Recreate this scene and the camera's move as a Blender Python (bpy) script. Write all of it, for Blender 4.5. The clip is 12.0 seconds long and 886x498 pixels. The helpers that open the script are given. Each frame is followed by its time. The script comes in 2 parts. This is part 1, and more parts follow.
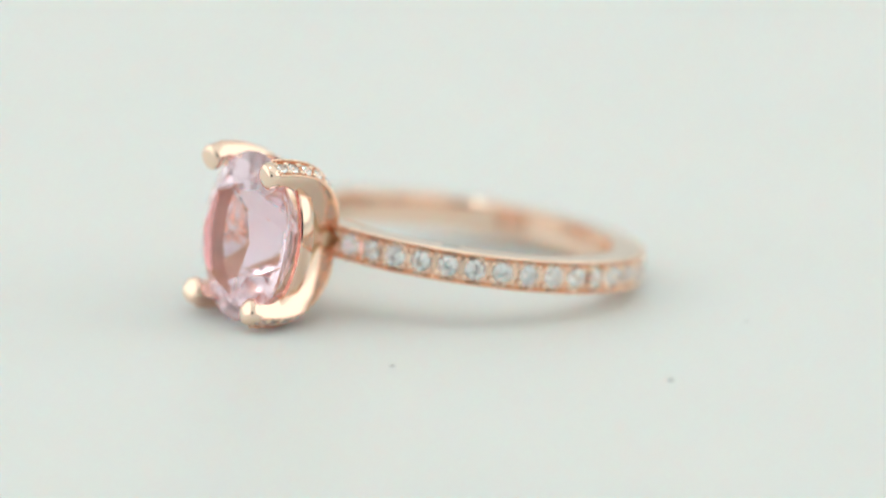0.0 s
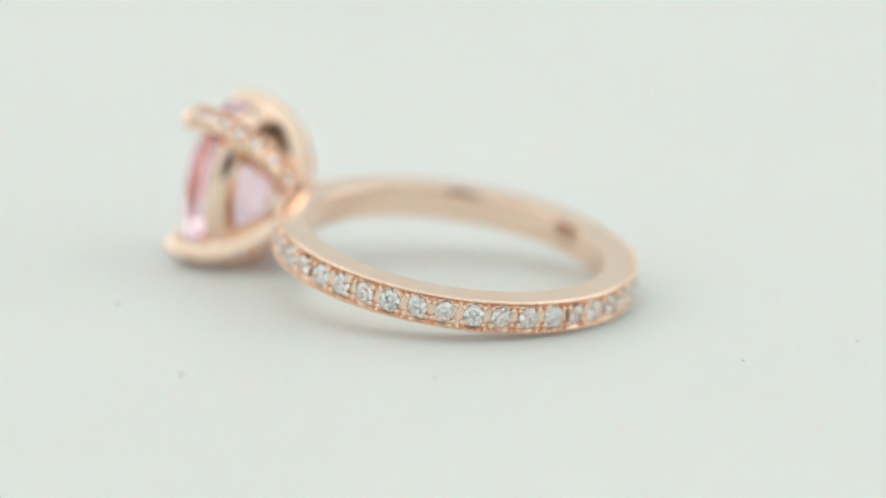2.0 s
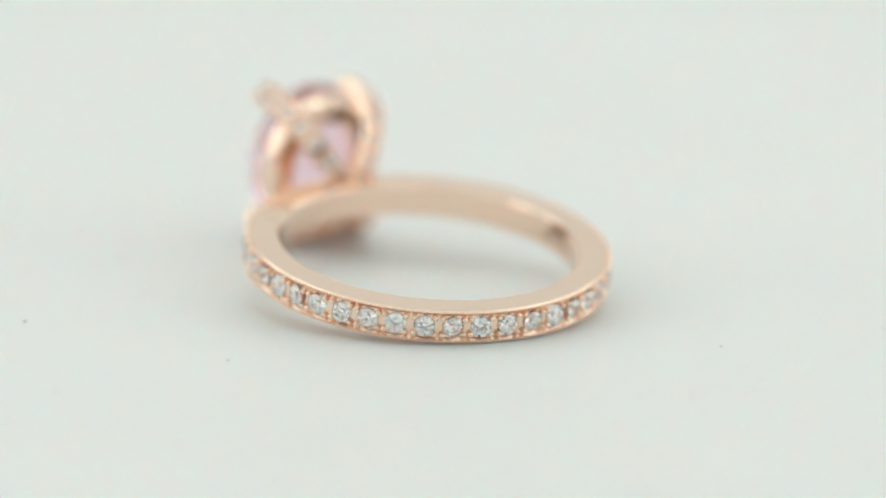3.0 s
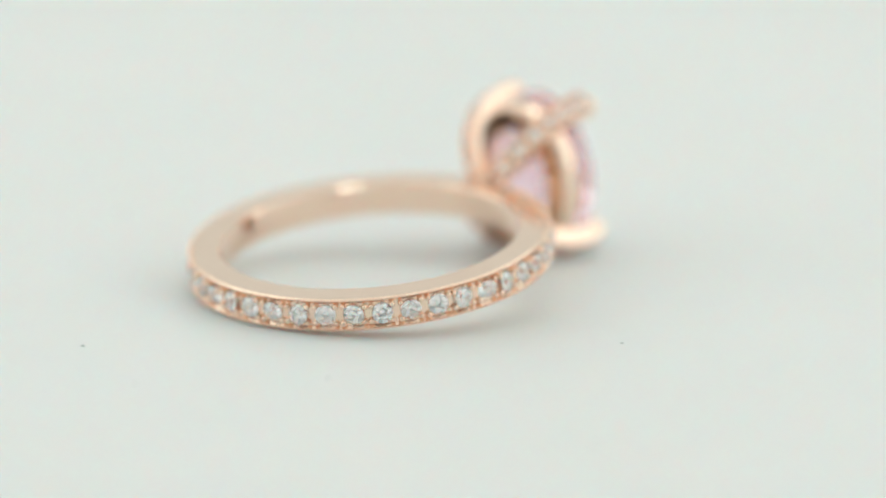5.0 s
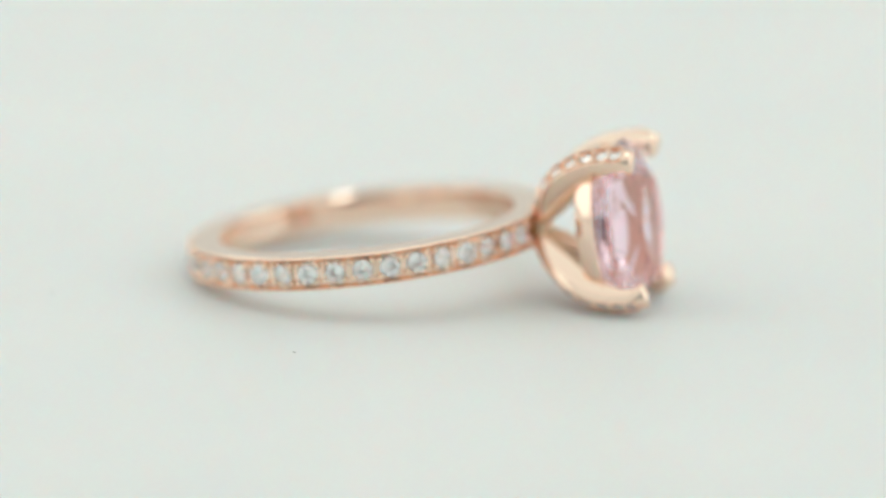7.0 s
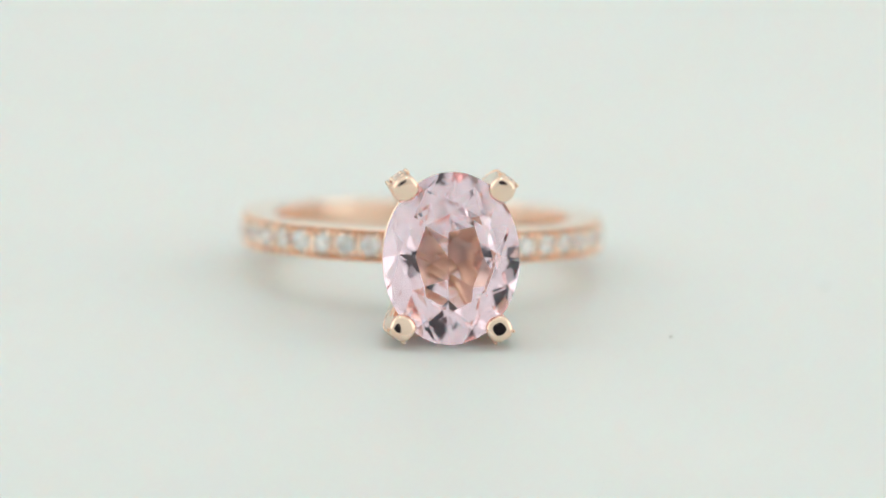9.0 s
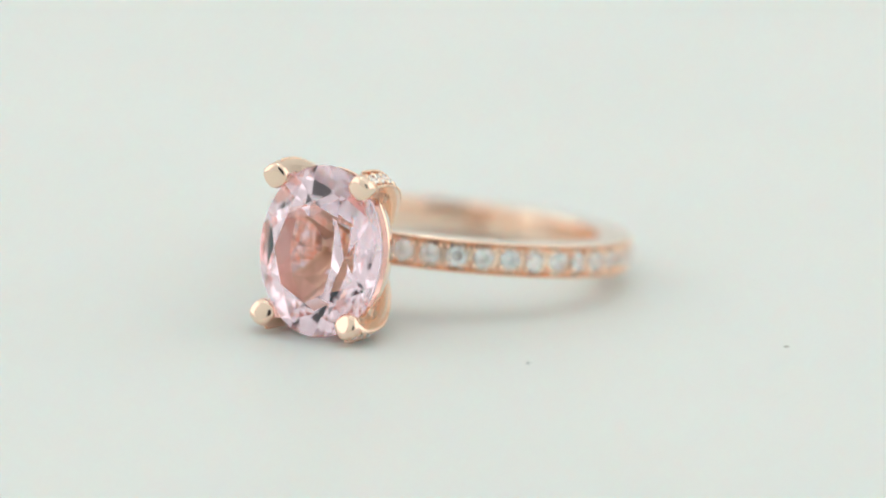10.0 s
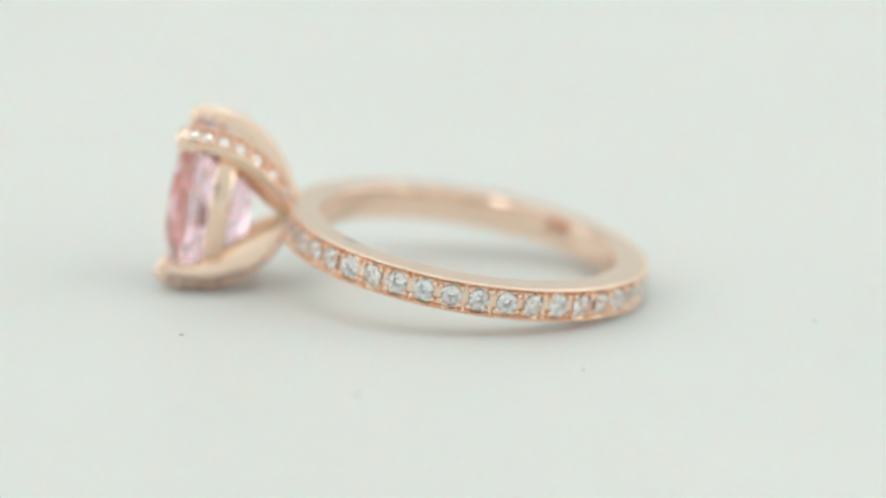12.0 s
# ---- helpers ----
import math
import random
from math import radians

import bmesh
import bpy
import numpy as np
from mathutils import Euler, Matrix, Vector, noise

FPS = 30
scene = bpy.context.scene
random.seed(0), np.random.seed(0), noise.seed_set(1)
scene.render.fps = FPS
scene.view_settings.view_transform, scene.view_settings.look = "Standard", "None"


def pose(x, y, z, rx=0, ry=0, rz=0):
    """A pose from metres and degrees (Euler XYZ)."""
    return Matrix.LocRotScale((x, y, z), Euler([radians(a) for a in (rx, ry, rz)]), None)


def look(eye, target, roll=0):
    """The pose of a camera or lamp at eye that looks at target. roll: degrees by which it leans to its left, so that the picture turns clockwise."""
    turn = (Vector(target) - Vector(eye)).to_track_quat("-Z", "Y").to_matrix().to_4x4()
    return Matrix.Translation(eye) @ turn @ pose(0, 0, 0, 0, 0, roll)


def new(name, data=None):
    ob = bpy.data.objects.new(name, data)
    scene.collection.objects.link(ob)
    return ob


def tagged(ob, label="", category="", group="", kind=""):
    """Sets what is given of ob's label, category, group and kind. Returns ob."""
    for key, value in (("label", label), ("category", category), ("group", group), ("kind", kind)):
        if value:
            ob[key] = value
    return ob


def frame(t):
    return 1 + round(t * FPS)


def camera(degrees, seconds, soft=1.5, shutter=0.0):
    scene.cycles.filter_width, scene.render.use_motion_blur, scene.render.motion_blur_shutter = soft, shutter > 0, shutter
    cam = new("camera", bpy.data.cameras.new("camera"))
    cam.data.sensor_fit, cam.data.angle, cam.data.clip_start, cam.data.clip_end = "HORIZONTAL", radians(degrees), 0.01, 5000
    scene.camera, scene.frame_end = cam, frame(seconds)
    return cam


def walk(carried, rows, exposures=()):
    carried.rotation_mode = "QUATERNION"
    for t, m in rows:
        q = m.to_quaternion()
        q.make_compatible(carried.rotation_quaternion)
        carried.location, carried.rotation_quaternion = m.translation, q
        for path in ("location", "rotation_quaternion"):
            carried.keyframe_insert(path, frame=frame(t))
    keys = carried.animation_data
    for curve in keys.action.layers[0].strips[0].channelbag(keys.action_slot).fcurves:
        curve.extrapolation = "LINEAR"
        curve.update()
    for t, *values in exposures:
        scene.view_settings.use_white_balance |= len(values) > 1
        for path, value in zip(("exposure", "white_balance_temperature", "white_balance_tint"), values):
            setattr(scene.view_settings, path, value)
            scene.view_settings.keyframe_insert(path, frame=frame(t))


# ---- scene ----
MM = 0.001
# ---- camera: a macro lens on a stand, a hand's length from the ring ----
cam = camera(10.0, 12.0, 1.7)
scene.cycles.max_bounces, scene.cycles.transmission_bounces, scene.cycles.glossy_bounces = 24, 24, 24
scene.cycles.caustics_reflective, scene.cycles.caustics_refractive = True, True
cam.data.dof.use_dof = True
cam.data.dof.focus_distance = 0.2655
cam.data.dof.aperture_fstop = 14.5
cam.data.dof.aperture_blades = 0
EYE = Vector((0.0, -268.886, 69.736)) * MM
AIM = Vector((0.005606, 0.969736, -0.244091))
walk(cam, [(0.0, look(EYE, EYE + AIM, 1.39)), (12.0, look(EYE, EYE + AIM, 1.39))])

# the turntable: one turn in 10.725 s, clockwise from above
TURN = -360.0 / 10.7254


def spin(t):
    return pose(0, 0, 0, 0, 0, TURN * t)


# ---- light: a white tent with a softbox over the ring and one at each side ----
world = bpy.data.worlds.new("studio")
scene.world = world
world.use_nodes = True
world.node_tree.nodes["Background"].inputs[0].default_value = (0.8, 0.88, 1.0, 1)
world.node_tree.nodes["Background"].inputs[1].default_value = 0.25


def softbox(name, eye, target, w, h, watts, color):
    lamp = bpy.data.lights.new(name, "AREA")
    lamp.shape, lamp.size, lamp.size_y = "RECTANGLE", w, h
    lamp.energy, lamp.color = watts, color
    ob = new(name, lamp)
    ob.matrix_world = look(eye, target)
    return ob


WARM = (0.955, 1.0, 0.955)
softbox("softbox_key", (0.0, 0.03, 0.55), (0, 0.0, 0), 0.11, 0.11, 0.19, WARM)
softbox("softbox_top", (0.0, 0.05, 0.61), (0, 0.05, 0), 1.12, 0.80, 0.70, WARM)
softbox("softbox_side", (-0.55, 0.05, 0.30), (0, 0.05, 0.30), 0.76, 0.56, 1.03, WARM)
softbox("softbox_side", (0.55, 0.05, 0.30), (0, 0.05, 0.30), 0.76, 0.56, 1.03, WARM)


# ---- materials ----
def material(name, color, rough=0.5, metal=0.0):
    m = bpy.data.materials.new(name)
    m.use_nodes = True
    b = m.node_tree.nodes["Principled BSDF"]
    b.inputs["Base Color"].default_value = (*color, 1)
    b.inputs["Roughness"].default_value = rough
    b.inputs["Metallic"].default_value = metal
    return m, m.node_tree, b


def noise_on(tree, b, scale, detail, colors, rough=None, bump=0.0, dist=0.0001, fine=None):
    """Colour, gloss and relief that vary with a noise in object space."""
    co = tree.nodes.new("ShaderNodeTexCoord")
    n1 = tree.nodes.new("ShaderNodeTexNoise")
    n1.inputs["Scale"].default_value, n1.inputs["Detail"].default_value = scale, detail
    tree.links.new(co.outputs["Object"], n1.inputs["Vector"])
    ramp = tree.nodes.new("ShaderNodeValToRGB")
    ramp.color_ramp.elements[0].position, ramp.color_ramp.elements[1].position = 0.3, 0.7
    ramp.color_ramp.elements[0].color, ramp.color_ramp.elements[1].color = (*colors[0], 1), (*colors[1], 1)
    tree.links.new(n1.outputs["Fac"], ramp.inputs["Fac"])
    tree.links.new(ramp.outputs["Color"], b.inputs["Base Color"])
    if rough:
        mr = tree.nodes.new("ShaderNodeMapRange")
        mr.inputs["To Min"].default_value, mr.inputs["To Max"].default_value = rough
        tree.links.new(n1.outputs["Fac"], mr.inputs["Value"])
        tree.links.new(mr.outputs["Result"], b.inputs["Roughness"])
    if bump:
        n2 = tree.nodes.new("ShaderNodeTexNoise")
        n2.inputs["Scale"].default_value, n2.inputs["Detail"].default_value = fine or scale * 6, 3
        tree.links.new(co.outputs["Object"], n2.inputs["Vector"])
        bp = tree.nodes.new("ShaderNodeBump")
        bp.inputs["Strength"].default_value, bp.inputs["Distance"].default_value = bump, dist
        tree.links.new(n2.outputs["Fac"], bp.inputs["Height"])
        tree.links.new(bp.outputs["Normal"], b.inputs["Normal"])


GOLD, gt, gb = material("polished rose gold", (0.93, 0.60, 0.44), 0.14, 1.0)
noise_on(gt, gb, 260, 3, ((0.95, 0.715, 0.575), (0.97, 0.755, 0.615)), (0.05, 0.15), 0.12, 0.00002, 2200)
CUT, ct, cb = material("bright-cut rose gold", (0.94, 0.60, 0.43), 0.2, 1.0)
noise_on(ct, cb, 1500, 2, ((0.94, 0.70, 0.555), (0.97, 0.76, 0.62)), (0.14, 0.3), 0.35, 0.00003, 4500)

# rough gold for under the stone, shade painted in as a darker brown
SHADED_GOLD, xt, xb = material("rough rose gold darkened for shade", (0.8, 0.54, 0.4), 0.4, 1.0)
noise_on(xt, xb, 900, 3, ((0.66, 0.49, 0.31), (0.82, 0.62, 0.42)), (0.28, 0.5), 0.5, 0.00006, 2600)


def gem(name, color, ior):
    m, t, b = material(name, color, 0.0)
    b.inputs["Transmission Weight"].default_value = 1.0
    b.inputs["IOR"].default_value = ior
    return m


MORGANITE = gem("pink morganite", (0.995, 0.775, 0.88), 1.59)
DIAMOND = gem("clear diamond", (1.0, 1.0, 1.0), 2.42)
PAPER, pt, pb = material("white satin card", (0.8, 0.8, 0.8), 0.6)
noise_on(pt, pb, 35, 4, ((0.835, 0.845, 0.838), (0.86, 0.866, 0.86)), (0.5, 0.65), 0.06, 0.0001, 1800)
ACRYLIC, at, ab = material("milky white acrylic", (0.8, 0.8, 0.8), 0.5)
noise_on(at, ab, 35, 4, ((0.845, 0.855, 0.848), (0.87, 0.876, 0.87)), (0.42, 0.58), 0.06, 0.0001, 1800)
ab.inputs["Subsurface Weight"].default_value = 1.0
ab.inputs["Subsurface Radius"].default_value = (1.0, 0.72, 0.64)
ab.inputs["Subsurface Scale"].default_value = 0.0026
CLOTH, wt, wb = material("white tent cloth", (0.8, 0.8, 0.8), 0.9)
noise_on(wt, wb, 12, 3, ((0.86, 0.87, 0.865), (0.90, 0.90, 0.90)), None, 0.1, 0.0005, 900)
DARK, dt, db = material("dark grey room paint", (0.05, 0.05, 0.055), 0.8)
noise_on(dt, db, 5, 3, ((0.05, 0.05, 0.075), (0.075, 0.075, 0.10)))
DUST, ut, ub = material("grey dust", (0.42, 0.43, 0.41), 0.9)
noise_on(ut, ub, 3000, 2, ((0.56, 0.57, 0.56), (0.68, 0.68, 0.66)))


# ---- mesh helpers ----
def mesh_of(name, verts, faces, mat, smooth=False):
    me = bpy.data.meshes.new(name)
    me.from_pydata([tuple(v) for v in verts], [], faces)
    bm = bmesh.new()
    bm.from_mesh(me)
    bmesh.ops.recalc_face_normals(bm, faces=bm.faces)
    bm.to_mesh(me)
    bm.free()
    me.materials.append(mat)
    for p in me.polygons:
        p.use_smooth = smooth
    return me


def part(name, me, parent, label="", m=None):
    ob = new(name, me)
    ob.parent = parent
    if m is not None:
        ob.matrix_basis = m
    return tagged(ob, label) if label else ob


def sharp(ob, degrees=30):
    ob.data.set_sharp_from_angle(angle=radians(degrees))
    return ob


def loop_mesh(name, rings, mat, closed=True, caps=False, smooth=True):
    """Skin through rings of points, all of one length."""
    k, verts, faces = len(rings[0]), [p for r in rings for p in r], []
    n = len(rings)
    for i in range(n if closed else n - 1):
        a, b = i * k, ((i + 1) % n) * k
        for j in range(k):
            faces.append((a + j, a + (j + 1) % k, b + (j + 1) % k, b + j))
    if caps:
        faces += [tuple(range(k)), tuple(range((n - 1) * k, n * k))]
    return mesh_of(name, verts, faces, mat, smooth)


def brilliant(ay, az, crown, pav, table=0.58, fold=8, girdle=0.04, split=4, upper=(0.60, 0.41), lower=(0.30, 0.72), culet=0.0):
    """An oval brilliant in mm: axis +x, girdle at x = 0, half widths ay and az."""
    verts, faces = [], []

    def ring(x, s, count, off, az_plus=0.0):
        first = len(verts)
        for i in range(count):
            a = 2 * math.pi * (i + off) / count
            verts.append((x, s * ay * math.sin(a), s * az * math.cos(a) + az_plus * math.cos(a)))
        return first

    n, g = fold, fold * split
    t0 = ring(crown, table, n, 0)
    k0 = ring(crown * 0.52, (1 + table) / 2 * 1.055, n, 0.5)
    g0 = ring(girdle / 2, 1.0, g, 0)
    h0 = ring(-girdle / 2, 1.0, g, 0)
    p0 = ring(-girdle / 2 - pav * upper[1], upper[0], n, 0.5)
    q0 = ring(-girdle / 2 - pav * lower[1], lower[0], n, 0)
    c0 = ring(-girdle / 2 - pav, 0.012, n, 0, culet)
    faces.append(tuple(range(t0, t0 + n)))
    for i in range(n):
        j = (i + 1) % n
        faces.append((t0 + i, t0 + j, k0 + i))
        faces.append((t0 + i, k0 + i, g0 + i * split, k0 + (i - 1) % n))
        for s in range(split):
            faces.append((k0 + i, g0 + i * split + s, g0 + (i * split + s + 1) % g))
            faces.append((p0 + i, h0 + i * split + s, h0 + (i * split + s + 1) % g))
        faces += [(q0 + i, p0 + i, h0 + i * split), (q0 + i, h0 + i * split, p0 + (i - 1) % n)]
        faces.append((p0 + i, q0 + i, q0 + j))
        faces += [(c0 + i, q0 + i, q0 + j), (c0 + i, q0 + j, c0 + j)]
    for s in range(g):
        faces.append((g0 + s, g0 + (s + 1) % g, h0 + (s + 1) % g, h0 + s))
    faces.append(tuple(range(c0, c0 + n)))
    return [tuple(c * MM for c in v) for v in verts], faces


def grains(name, places, mat):
    """Small round beads, joined: places are (centre, radius) in mm."""
    bm = bmesh.new()
    bmesh.ops.create_icosphere(bm, subdivisions=1, radius=1.0)
    base = [v.co.copy() for v in bm.verts]
    tris = [[v.index for v in f.verts] for f in bm.faces]
    bm.free()
    verts, faces = [], []
    for c, r in places:
        o = len(verts)
        verts += [(Vector(c) + b * r) * MM for b in base]
        faces += [tuple(o + i for i in f) for f in tris]
    me = bpy.data.meshes.new(name)
    me.from_pydata([tuple(v) for v in verts], [], faces)
    me.materials.append(mat)
    for p in me.polygons:
        p.use_smooth = True
    return me


# ---- the setting ----
def slab(name, x0, x1, y0, y1, z0, z1, mat):
    v = [(x, y, z) for x in (x0, x1) for y in (y0, y1) for z in (z0, z1)]
    f = [(0, 1, 3, 2), (4, 6, 7, 5), (0, 4, 5, 1), (2, 3, 7, 6), (0, 2, 6, 4), (1, 5, 7, 3)]
    return new(name, mesh_of(name, v, f, mat))


tagged(slab("floor", -0.62, 0.62, -1.3, 0.62, -0.06, -0.016, PAPER), "white card covered table top under the turntable", "table top", kind="structure")
tagged(slab("wall_north", -0.62, 0.62, 0.56, 0.60, -0.016, 0.62, CLOTH), "white cloth back of the light tent", "tent wall", kind="structure")
tagged(slab("wall_east", 0.56, 0.60, -0.35, 0.56, -0.016, 0.62, CLOTH), "white cloth side of the light tent", "tent wall", kind="structure")
tagged(slab("wall_west", -0.60, -0.56, -0.35, 0.56, -0.016, 0.62, CLOTH), "white cloth side of the light tent", "tent wall", kind="structure")
tagged(slab("ceiling", -0.60, 0.60, -0.36, 0.60, 0.62, 0.64, CLOTH), "white cloth roof of the light tent", "tent roof", kind="structure")
tagged(slab("wall_room", -1.2, 1.2, -1.36, -1.30, -0.5, 1.2, DARK), "dark grey room wall behind the tent", "wall", kind="structure")


def holed_wall(name, y0, y1, cx, cz, radius, x0, x1, z0, z1, mat, n=64):
    """An upright wall with a round opening through it."""
    rings = []
    for i in range(n):
        a = 2 * math.pi * (i + 0.5) / n
        c, s = math.cos(a), math.sin(a)
        k = min((x1 - cx if c > 0 else x0 - cx) / c, (z1 - cz if s > 0 else z0 - cz) / s)
        rings.append([(cx + radius * c, y0, cz + radius * s), (cx + k * c, y0, cz + k * s), (cx + k * c, y1, cz + k * s), (cx + radius * c, y1, cz + radius * s)])
    return new(name, loop_mesh(name, rings, mat, smooth=False))


tagged(holed_wall("wall_south", -0.36, -0.35, 0.0, 0.135, 0.128, -0.60, 0.60, -0.016, 0.62, CLOTH), "white cloth front of the tent with a round opening", "tent wall", kind="structure")

# the turntable: a round white disc with a rounded rim
rings, R0 = [], 0.15
prof = [(0.000001, -0.016), (R0 - 0.004, -0.016), (R0, -0.013), (R0, -0.0015), (R0 - 0.0005, -0.0004), (R0 - 0.0015, 0.0), (0.075, 0.0), (0.000001, 0.0)]
for i in range(128):
    a = 2 * math.pi * i / 128
    rings.append([(r * math.cos(a), r * math.sin(a), z) for r, z in prof])
turntable = sharp(new("turntable", loop_mesh("turntable", rings, ACRYLIC)), 35)
tagged(turntable, "round plain white turntable, slowly turning under the ring", "turntable")

# ---- the ring: x towards the stone, z along the finger, in mm ----
ring = new("ring")
tagged(ring, "rose gold ring with oval pink stone, lying on its side", "ring")
RING_POSE = pose(2.692 * MM, 1.226 * MM, 2.363 * MM, 0, 0, -142.1) @ pose(0, 0, 0, 0, -8.46, 0) @ pose(0, 0, 0, -0.68, 0, 0)

R_IN, R_OUT, HALF = 8.12, 9.91, 0.90
N_STONES = 39


def stone_angle(k):
    """The place of the k-th stone round the band, in degrees: a little closer together at the shoulders."""
    s = (k - 19) / 19
    return 179.35 + 170.64 * s - 3.72 * s ** 3

# band: closed profile turned round, with a channel for the stones in its outer face
prof = [(R_IN + 0.10, -HALF), (R_IN + 0.02, -HALF + 0.08), (R_IN, -HALF + 0.25), (R_IN - 0.03, 0.0), (R_IN, HALF - 0.25), (R_IN + 0.02, HALF - 0.08),
        (R_IN + 0.10, HALF), (R_OUT - 0.21, HALF), (R_OUT - 0.16, HALF - 0.05), (R_OUT - 0.10, HALF - 0.13), (R_OUT - 0.08, HALF - 0.16), (R_OUT - 0.24, HALF - 0.31), (R_OUT - 0.75, HALF - 0.33),
        (R_OUT - 0.75, -HALF + 0.33), (R_OUT - 0.24, -HALF + 0.31), (R_OUT - 0.08, -HALF + 0.16), (R_OUT - 0.10, -HALF + 0.13), (R_OUT - 0.16, -HALF + 0.05), (R_OUT - 0.21, -HALF)]
rings = []
for i in range(240):
    a = 2 * math.pi * i / 240
    wave = 0.026 * math.sin(5 * a + 0.6) + 0.016 * math.sin(11 * a + 2.0) + 0.006 * math.sin(23 * a)
    ring_now = []
    for r, z in prof:
        q = r + (wave * (0.6 + 0.7 * math.sin(2.2 * z + 7 * a)) if r < R_IN + 0.05 else 0.0)
        ring_now.append((q * math.cos(a) * MM, q * math.sin(a) * MM, z * MM))
    rings.append(ring_now)
me = loop_mesh("band", rings, GOLD)
me.materials.append(CUT)
for i, p in enumerate(me.polygons):
    if 7 <= i % len(prof) <= 17:
        p.material_index = 1
band = sharp(part("band", me, ring, "polished rose gold band with beaded edges"), 32)

# metal between the stones: hourglass bridges with concave seats
verts, faces, beads = [], [], []
SEAT = 0.63
for k in range(N_STONES + 1):
    a0 = radians(stone_angle(k - 0.5))
    half_step = radians(stone_angle(k) - stone_angle(k - 1)) * 9.75 / 2
    edge = []
    for i in range(9):
        z = -SEAT + 2 * SEAT * i / 8
        w = half_step - math.sqrt(max(0.0, 0.585 ** 2 - z * z))
        edge.append((max(0.05, min(w, half_step * 0.98)), z))
    out = edge + [(-w, z) for w, z in reversed(edge)]
    o, m = len(verts), len(out)
    for r in (R_OUT - 0.74, R_OUT - 0.21):
        for w, z in out:
            a = a0 + w / 9.75
            verts.append((r * math.cos(a) * MM, r * math.sin(a) * MM, z * MM))
    faces += [(o + i, o + (i + 1) % m, o + m + (i + 1) % m, o + m + i) for i in range(m)]
    faces += [(o + m + i, o + m + i + 1, o + m + m - 2 - i, o + m + m - 1 - i) for i in range(m // 2 - 1)]
    for sy in (-1, 1):
        for sz in (-1, 1):
            a = a0 + sy * (0.20 + 0.03 * ((k * 5) % 3 - 1)) / 9.75
            beads.append((((R_OUT - 0.10) * math.cos(a), (R_OUT - 0.10) * math.sin(a), sz * (0.44 + 0.03 * ((k * 7) % 3 - 1))), 0.190 + 0.02 * ((k * 3 + sy + 2 * sz) % 3 - 1)))
tagged(part("stone_seat", mesh_of("stone_seat", verts, faces, CUT), band), kind="stuff")
tagged(part("beading", grains("beading", beads, CUT), band), kind="stuff")
beads = []
for i in range(330):
    a = 2 * math.pi * i / 330
    for s in (-1, 1):
        beads.append((((R_OUT - 0.075) * math.cos(a), (R_OUT - 0.075) * math.sin(a), s * (HALF - 0.080)), 0.090))
tagged(part("milgrain", grains("milgrain", beads, GOLD), band, "fine beaded edge"), kind="stuff")

v, f = brilliant(0.575, 0.575, 0.20, 0.47, 0.54, 8, 0.03, 2, (0.62, 0.42), (0.26, 0.78))
ACCENT = mesh_of("accent_stone", v, f, DIAMOND)
for k in range(N_STONES):
    a = stone_angle(k)
    m = pose(0, 0, 0, 0, 0, a) @ pose((R_OUT - 0.13) * MM, 0, 0, 37 * k % 360, 10 * math.sin(2.3 * k), 10 * math.cos(3.7 * k))
    part("accent_stone", ACCENT, band, "small round clear brilliant-cut stone", m)

# claws: arms that leave the band together, bulge out and close over the oval stone
ARM = [(9.30, 0.25), (9.75, 0.55), (10.27, 1.32), (10.97, 2.50), (11.97, 3.54), (13.0, 4.22), (13.95, 4.52), (14.9, 4.60), (15.6, 4.56), (16.30, 4.40)]
DROP = -0.04
DIAG = Vector((2.58, 3.72)).normalized()


def spline(points, u):
    s = u * (len(points) - 1)
    i = min(int(s), len(points) - 2)
    q = [Vector(points[max(0, min(len(points) - 1, i + d))]) for d in (-1, 0, 1, 2)]
    w = s - i
    return 0.5 * (2 * q[1] + (q[2] - q[0]) * w + (2 * q[0] - 5 * q[1] + 4 * q[2] - q[3]) * w * w + (3 * q[1] - q[0] - 3 * q[2] + q[3]) * w ** 3)


def ease(x):
    x = max(0.0, min(1.0, x))
    return x * x * (3 - 2 * x)


def arm_frame(u, sy, sz):
    """Place and axes on a claw's middle line: along, outward, across."""
    p, q = spline(ARM, u), spline(ARM, min(1, u + 0.01)) - spline(ARM, max(0, u - 0.01))
    q.normalize()
    dy, dz = DIAG.x * sy, DIAG.y * sz
    at = Vector((p.x, p.y * dy, p.y * dz + (0.05 if sz > 0 else 0.04) * ease((p.x - 9.8) / 2.5)))
    along = Vector((q.x, q.y * dy, q.y * dz))
    outward = Vector((-q.y, q.x * dy, q.x * dz))
    return at, along, outward, along.cross(outward)


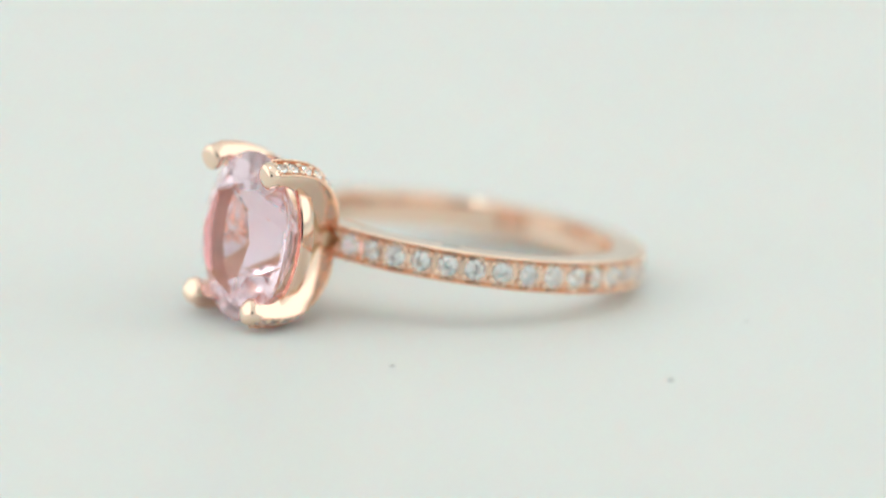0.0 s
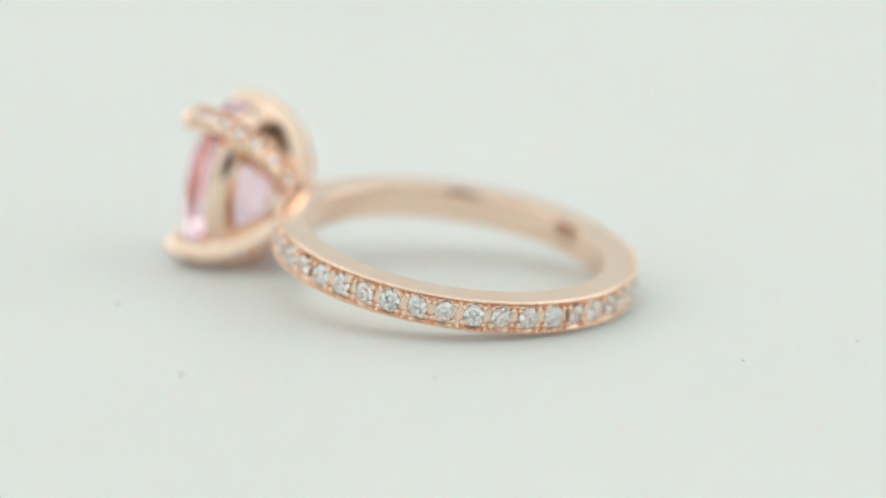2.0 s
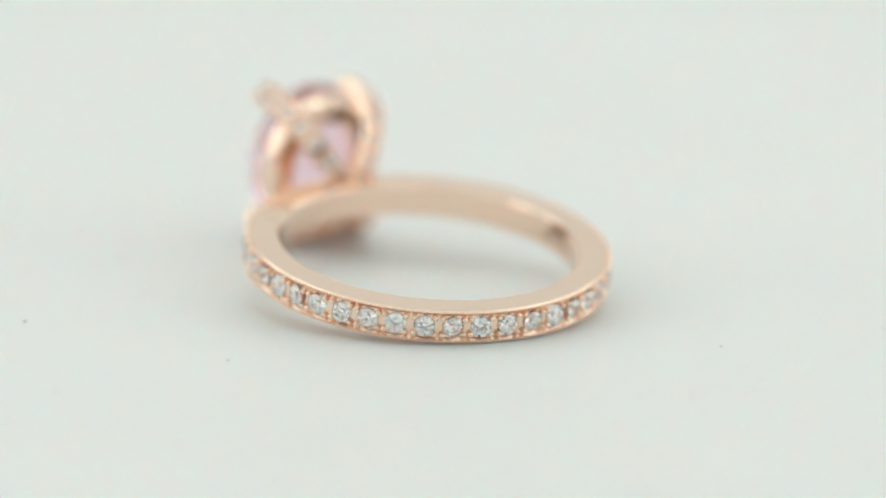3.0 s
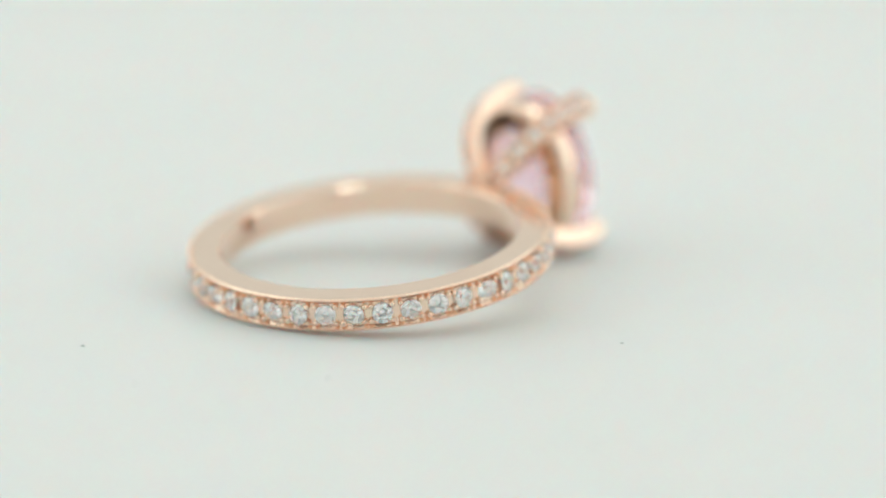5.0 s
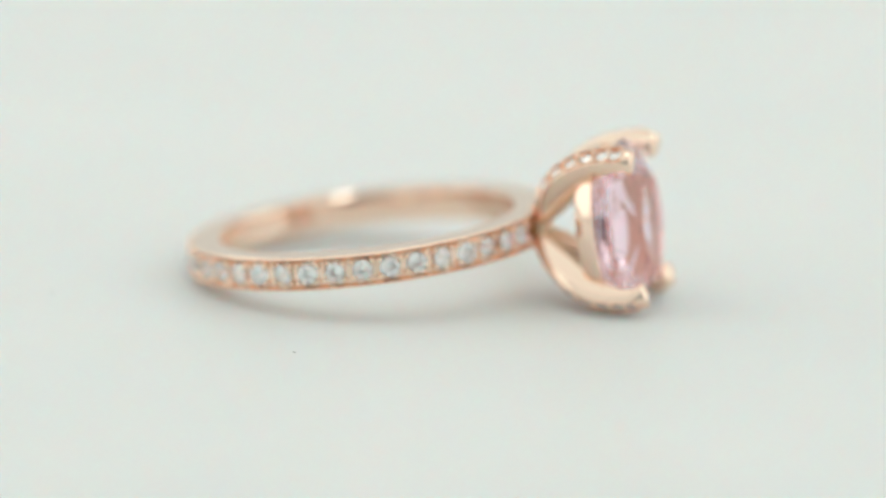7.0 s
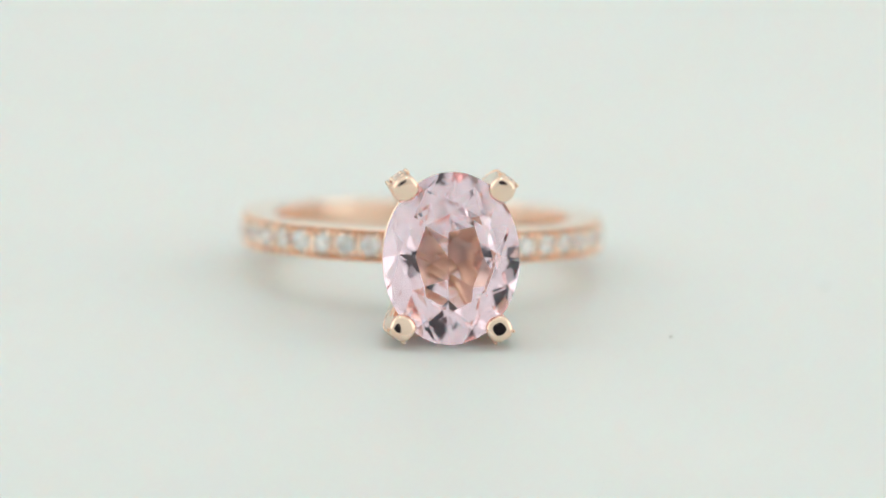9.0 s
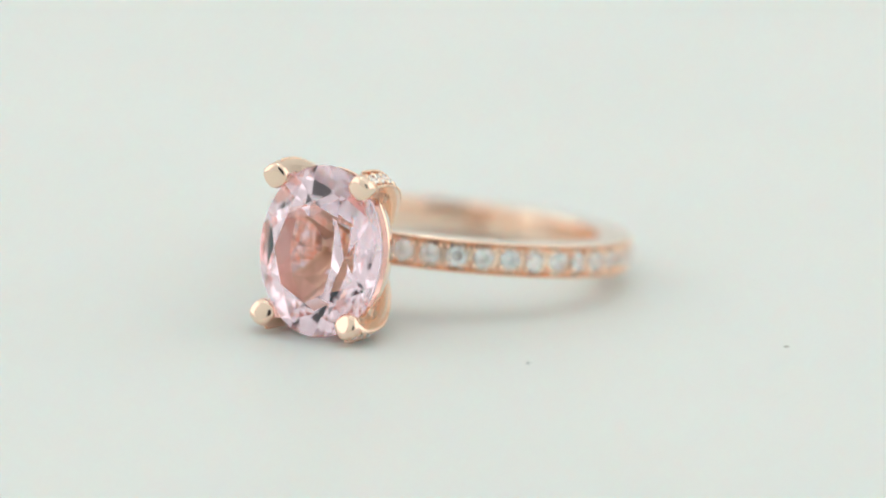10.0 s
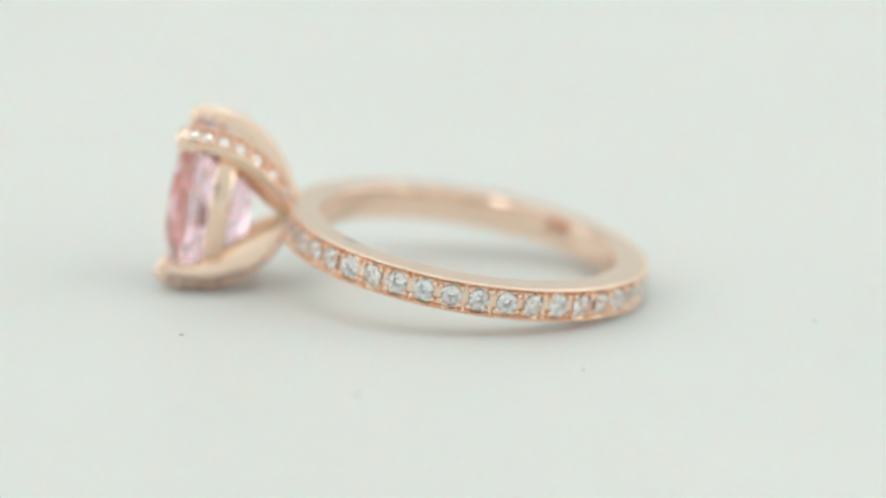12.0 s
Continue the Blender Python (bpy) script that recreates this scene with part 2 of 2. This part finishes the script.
def claw(sy, sz):
    rings, n = [], 96
    for i in range(n + 1):
        u = 1 - (1 - i / n) ** 1.6
        at, along, outward, across = arm_frame(u, sy, sz)
        wide = 0.42 + 0.22 * ease(u / 0.45)
        thick = 0.40 + 0.10 * ease(u / 0.5)
        deep = 0.40 + 0.78 * ease((u - 0.06) / 0.30) * (1 - ease((u - 0.55) / 0.27))
        end = max(0.0, (u - 0.915) / 0.085)
        s = max(0.10, (1 - end ** 3.6) ** 0.50) if end < 1 else 0.10
        groove = 0.30 * ease((u - 0.08) / 0.06) * (1 - ease((u - 0.875) / 0.03))
        w, t = wide * s, thick * s
        lip = 0.13
        k = deep * s
        g = w - lip * s
        pr = [(-w, -k * 0.75), (-w * 0.85, -k * 0.93), (-w * 0.6, -k), (-w * 0.3, -k), (0, -k), (w * 0.3, -k), (w * 0.6, -k), (w * 0.85, -k * 0.93), (w, -k * 0.75), (w, 0),
              (w, t * 0.72), (w * 0.93, t * 0.95), (g * 0.98, t), (g * 0.93, t - groove), (g * 0.45, t - groove), (0, t - groove), (-g * 0.45, t - groove), (-g * 0.93, t - groove),
              (-g * 0.98, t), (-w * 0.93, t * 0.95), (-w, t * 0.72), (-w, 0)]
        round_end = ease((u - 0.87) / 0.06)
        if round_end:
            # the end is a squarish nail with soft corners, set a little inwards
            out = []
            for b, o in pr:
                o2 = o + 0.05 * s
                q = (abs(b) ** 2.35 + abs(o2) ** 2.35) ** (1 / 2.35)
                r = 0.69 * s
                out.append((b + (r * b / q - b) * round_end, o + (r * o2 / q - 0.06 - o) * round_end))
            pr = out
        rings.append([(at + across * b + outward * o) * MM for b, o in pr])
    me = loop_mesh("claw", rings, GOLD, closed=False, caps=True)
    # inward faces of the lower arm take the gold with painted shade
    me.materials.append(SHADED_GOLD)
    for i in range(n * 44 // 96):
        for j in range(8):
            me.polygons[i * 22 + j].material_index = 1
    ob = sharp(part("claw", me, ring, "rose gold claw set with tiny clear stones"), 38)
    beads = []
    U = [0.17 + 0.0965 * k for k in range(8)]
    for k, u in enumerate(U):
        at, along, outward, across = arm_frame(u, sy, sz)
        size = 0.28 + 0.06 * ease(u / 0.5)
        tk = 0.40 + 0.10 * ease(u / 0.5)
        m = Matrix((outward, across, along)).transposed().to_4x4()
        m.translation = (at + outward * (tk - 0.02)) * MM
        part("accent_stone", SMALL, ob, "tiny round clear brilliant-cut stone", m @ Matrix.Diagonal((size, size, size, 1)))
    for i in range(34):
        u = 0.12 + 0.77 * i / 33
        at, along, outward, across = arm_frame(u, sy, sz)
        wide, tk = 0.42 + 0.22 * ease(u / 0.45), 0.40 + 0.10 * ease(u / 0.5)
        for s in (-1, 1):
            beads.append((at + outward * (tk - 0.01) + across * s * (wide - 0.07), 0.092))
    for k in range(len(U) + 1):
        u = U[0] + 0.0965 * (k - 0.5)
        at, along, outward, across = arm_frame(u, sy, sz)
        wide, tk = 0.42 + 0.22 * ease(u / 0.45), 0.40 + 0.10 * ease(u / 0.5)
        for s in (-1, 1):
            beads.append((at + outward * (tk - 0.06) + across * s * wide * 0.42, 0.19))
    tagged(part("beading", grains("beading", beads, CUT), ob), kind="stuff")


v, f = brilliant(1.0, 1.0, 0.34, 0.62, 0.56, 8, 0.05, 2)
SMALL = mesh_of("small_accent_stone", v, f, DIAMOND)
for sy, sz in ((1, 1), (-1, 1), (1, -1), (-1, -1)):
    claw(sy, sz)

# the small collar where the claws leave the band, its shade put into the colour
rings = []
for i in range(40):
    a = 2 * math.pi * i / 40
    rings.append([(x * MM, r * 0.92 * math.sin(a) * MM, r * math.cos(a) * MM) for x, r in ((9.4, 0.02), (9.4, 0.84), (9.75, 0.98), (10.12, 1.05), (10.36, 0.98), (10.46, 0.76), (10.48, 0.02))])
sharp(part("collar", loop_mesh("collar", rings, SHADED_GOLD), ring, "small rose gold collar under the claws"), 45)

# gallery: an oval hoop that carries the stone
rings = []
for i in range(120):
    a = 2 * math.pi * i / 120
    c, s = math.sin(a), math.cos(a)
    pr = [(12.84, -0.36), (12.90, -0.28), (13.35, -0.10), (13.82, 0.0), (13.9, -0.05), (13.9, -0.34), (13.82, -0.42), (13.35, -0.66), (12.98, -1.45), (12.84, -1.40)]
    rings.append([(x * MM, (3.50 + o) * c * MM, ((4.42 + o) * s + DROP) * MM) for x, o in pr])
me = loop_mesh("gallery", rings, GOLD)
# the hoop's inner slope has its shade in the base colour
me.materials.append(SHADED_GOLD)
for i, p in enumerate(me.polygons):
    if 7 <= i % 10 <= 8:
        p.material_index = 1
sharp(part("gallery", me, ring, "plain polished rose gold oval gallery hoop"), 35)

# the oval stone
v, f = brilliant(3.62, 4.57, 1.3, 2.98, 0.58, 8, 0.16, 4, (0.77, 0.37), (0.50, 0.72), 1.2)
part("oval_stone", mesh_of("oval_stone", v, f, MORGANITE), ring, "faceted oval pale pink transparent stone", pose(14.98 * MM, 0.04 * MM, -0.04 * MM))

# ---- dust on the disc ----
specks = [(-1.0, -16.8, 0.17), (13.3, -18.4, 0.17), (25.9, -13.3, 0.13), (18.2, 17.9, 0.12), (-2.3, 31.8, 0.13), (-8.4, 13.4, 0.12), (8.3, 18.1, 0.12), (19.8, 10.4, 0.12), (17.9, -6.3, 0.12)]
rng = random.Random(4)
for i in range(8):
    a, r = rng.uniform(0, 6.283), rng.uniform(24, 45)
    specks.append((r * math.cos(a), r * math.sin(a), rng.uniform(0.05, 0.09)))
verts, faces = [], []
for x, y, r in specks:
    o, m = len(verts), 6
    verts.append((x * MM, y * MM, 0.6 * r * MM))
    r *= 0.85
    turn = rng.uniform(0, 3)
    for i in range(m):
        a, q = turn + 2 * math.pi * i / m, r * rng.uniform(0.6, 1.3)
        verts.append(((x + q * 1.5 * math.cos(a)) * MM, (y + q * math.sin(a)) * MM, -0.002 * MM))
    faces += [(o, o + 1 + i, o + 1 + (i + 1) % m) for i in range(m)]
dust = new("dust", mesh_of("dust", verts, faces, DUST))
tagged(dust, "tiny grey dust specks scattered on the white turntable", "dust", kind="stuff")


# ---- what moves ----
def motions():
    times = [i / 10 for i in range(121)]
    walk(turntable, [(t, spin(t)) for t in times])
    walk(dust, [(t, spin(t)) for t in times])
    walk(ring, [(t, spin(t) @ RING_POSE) for t in times])


motions()
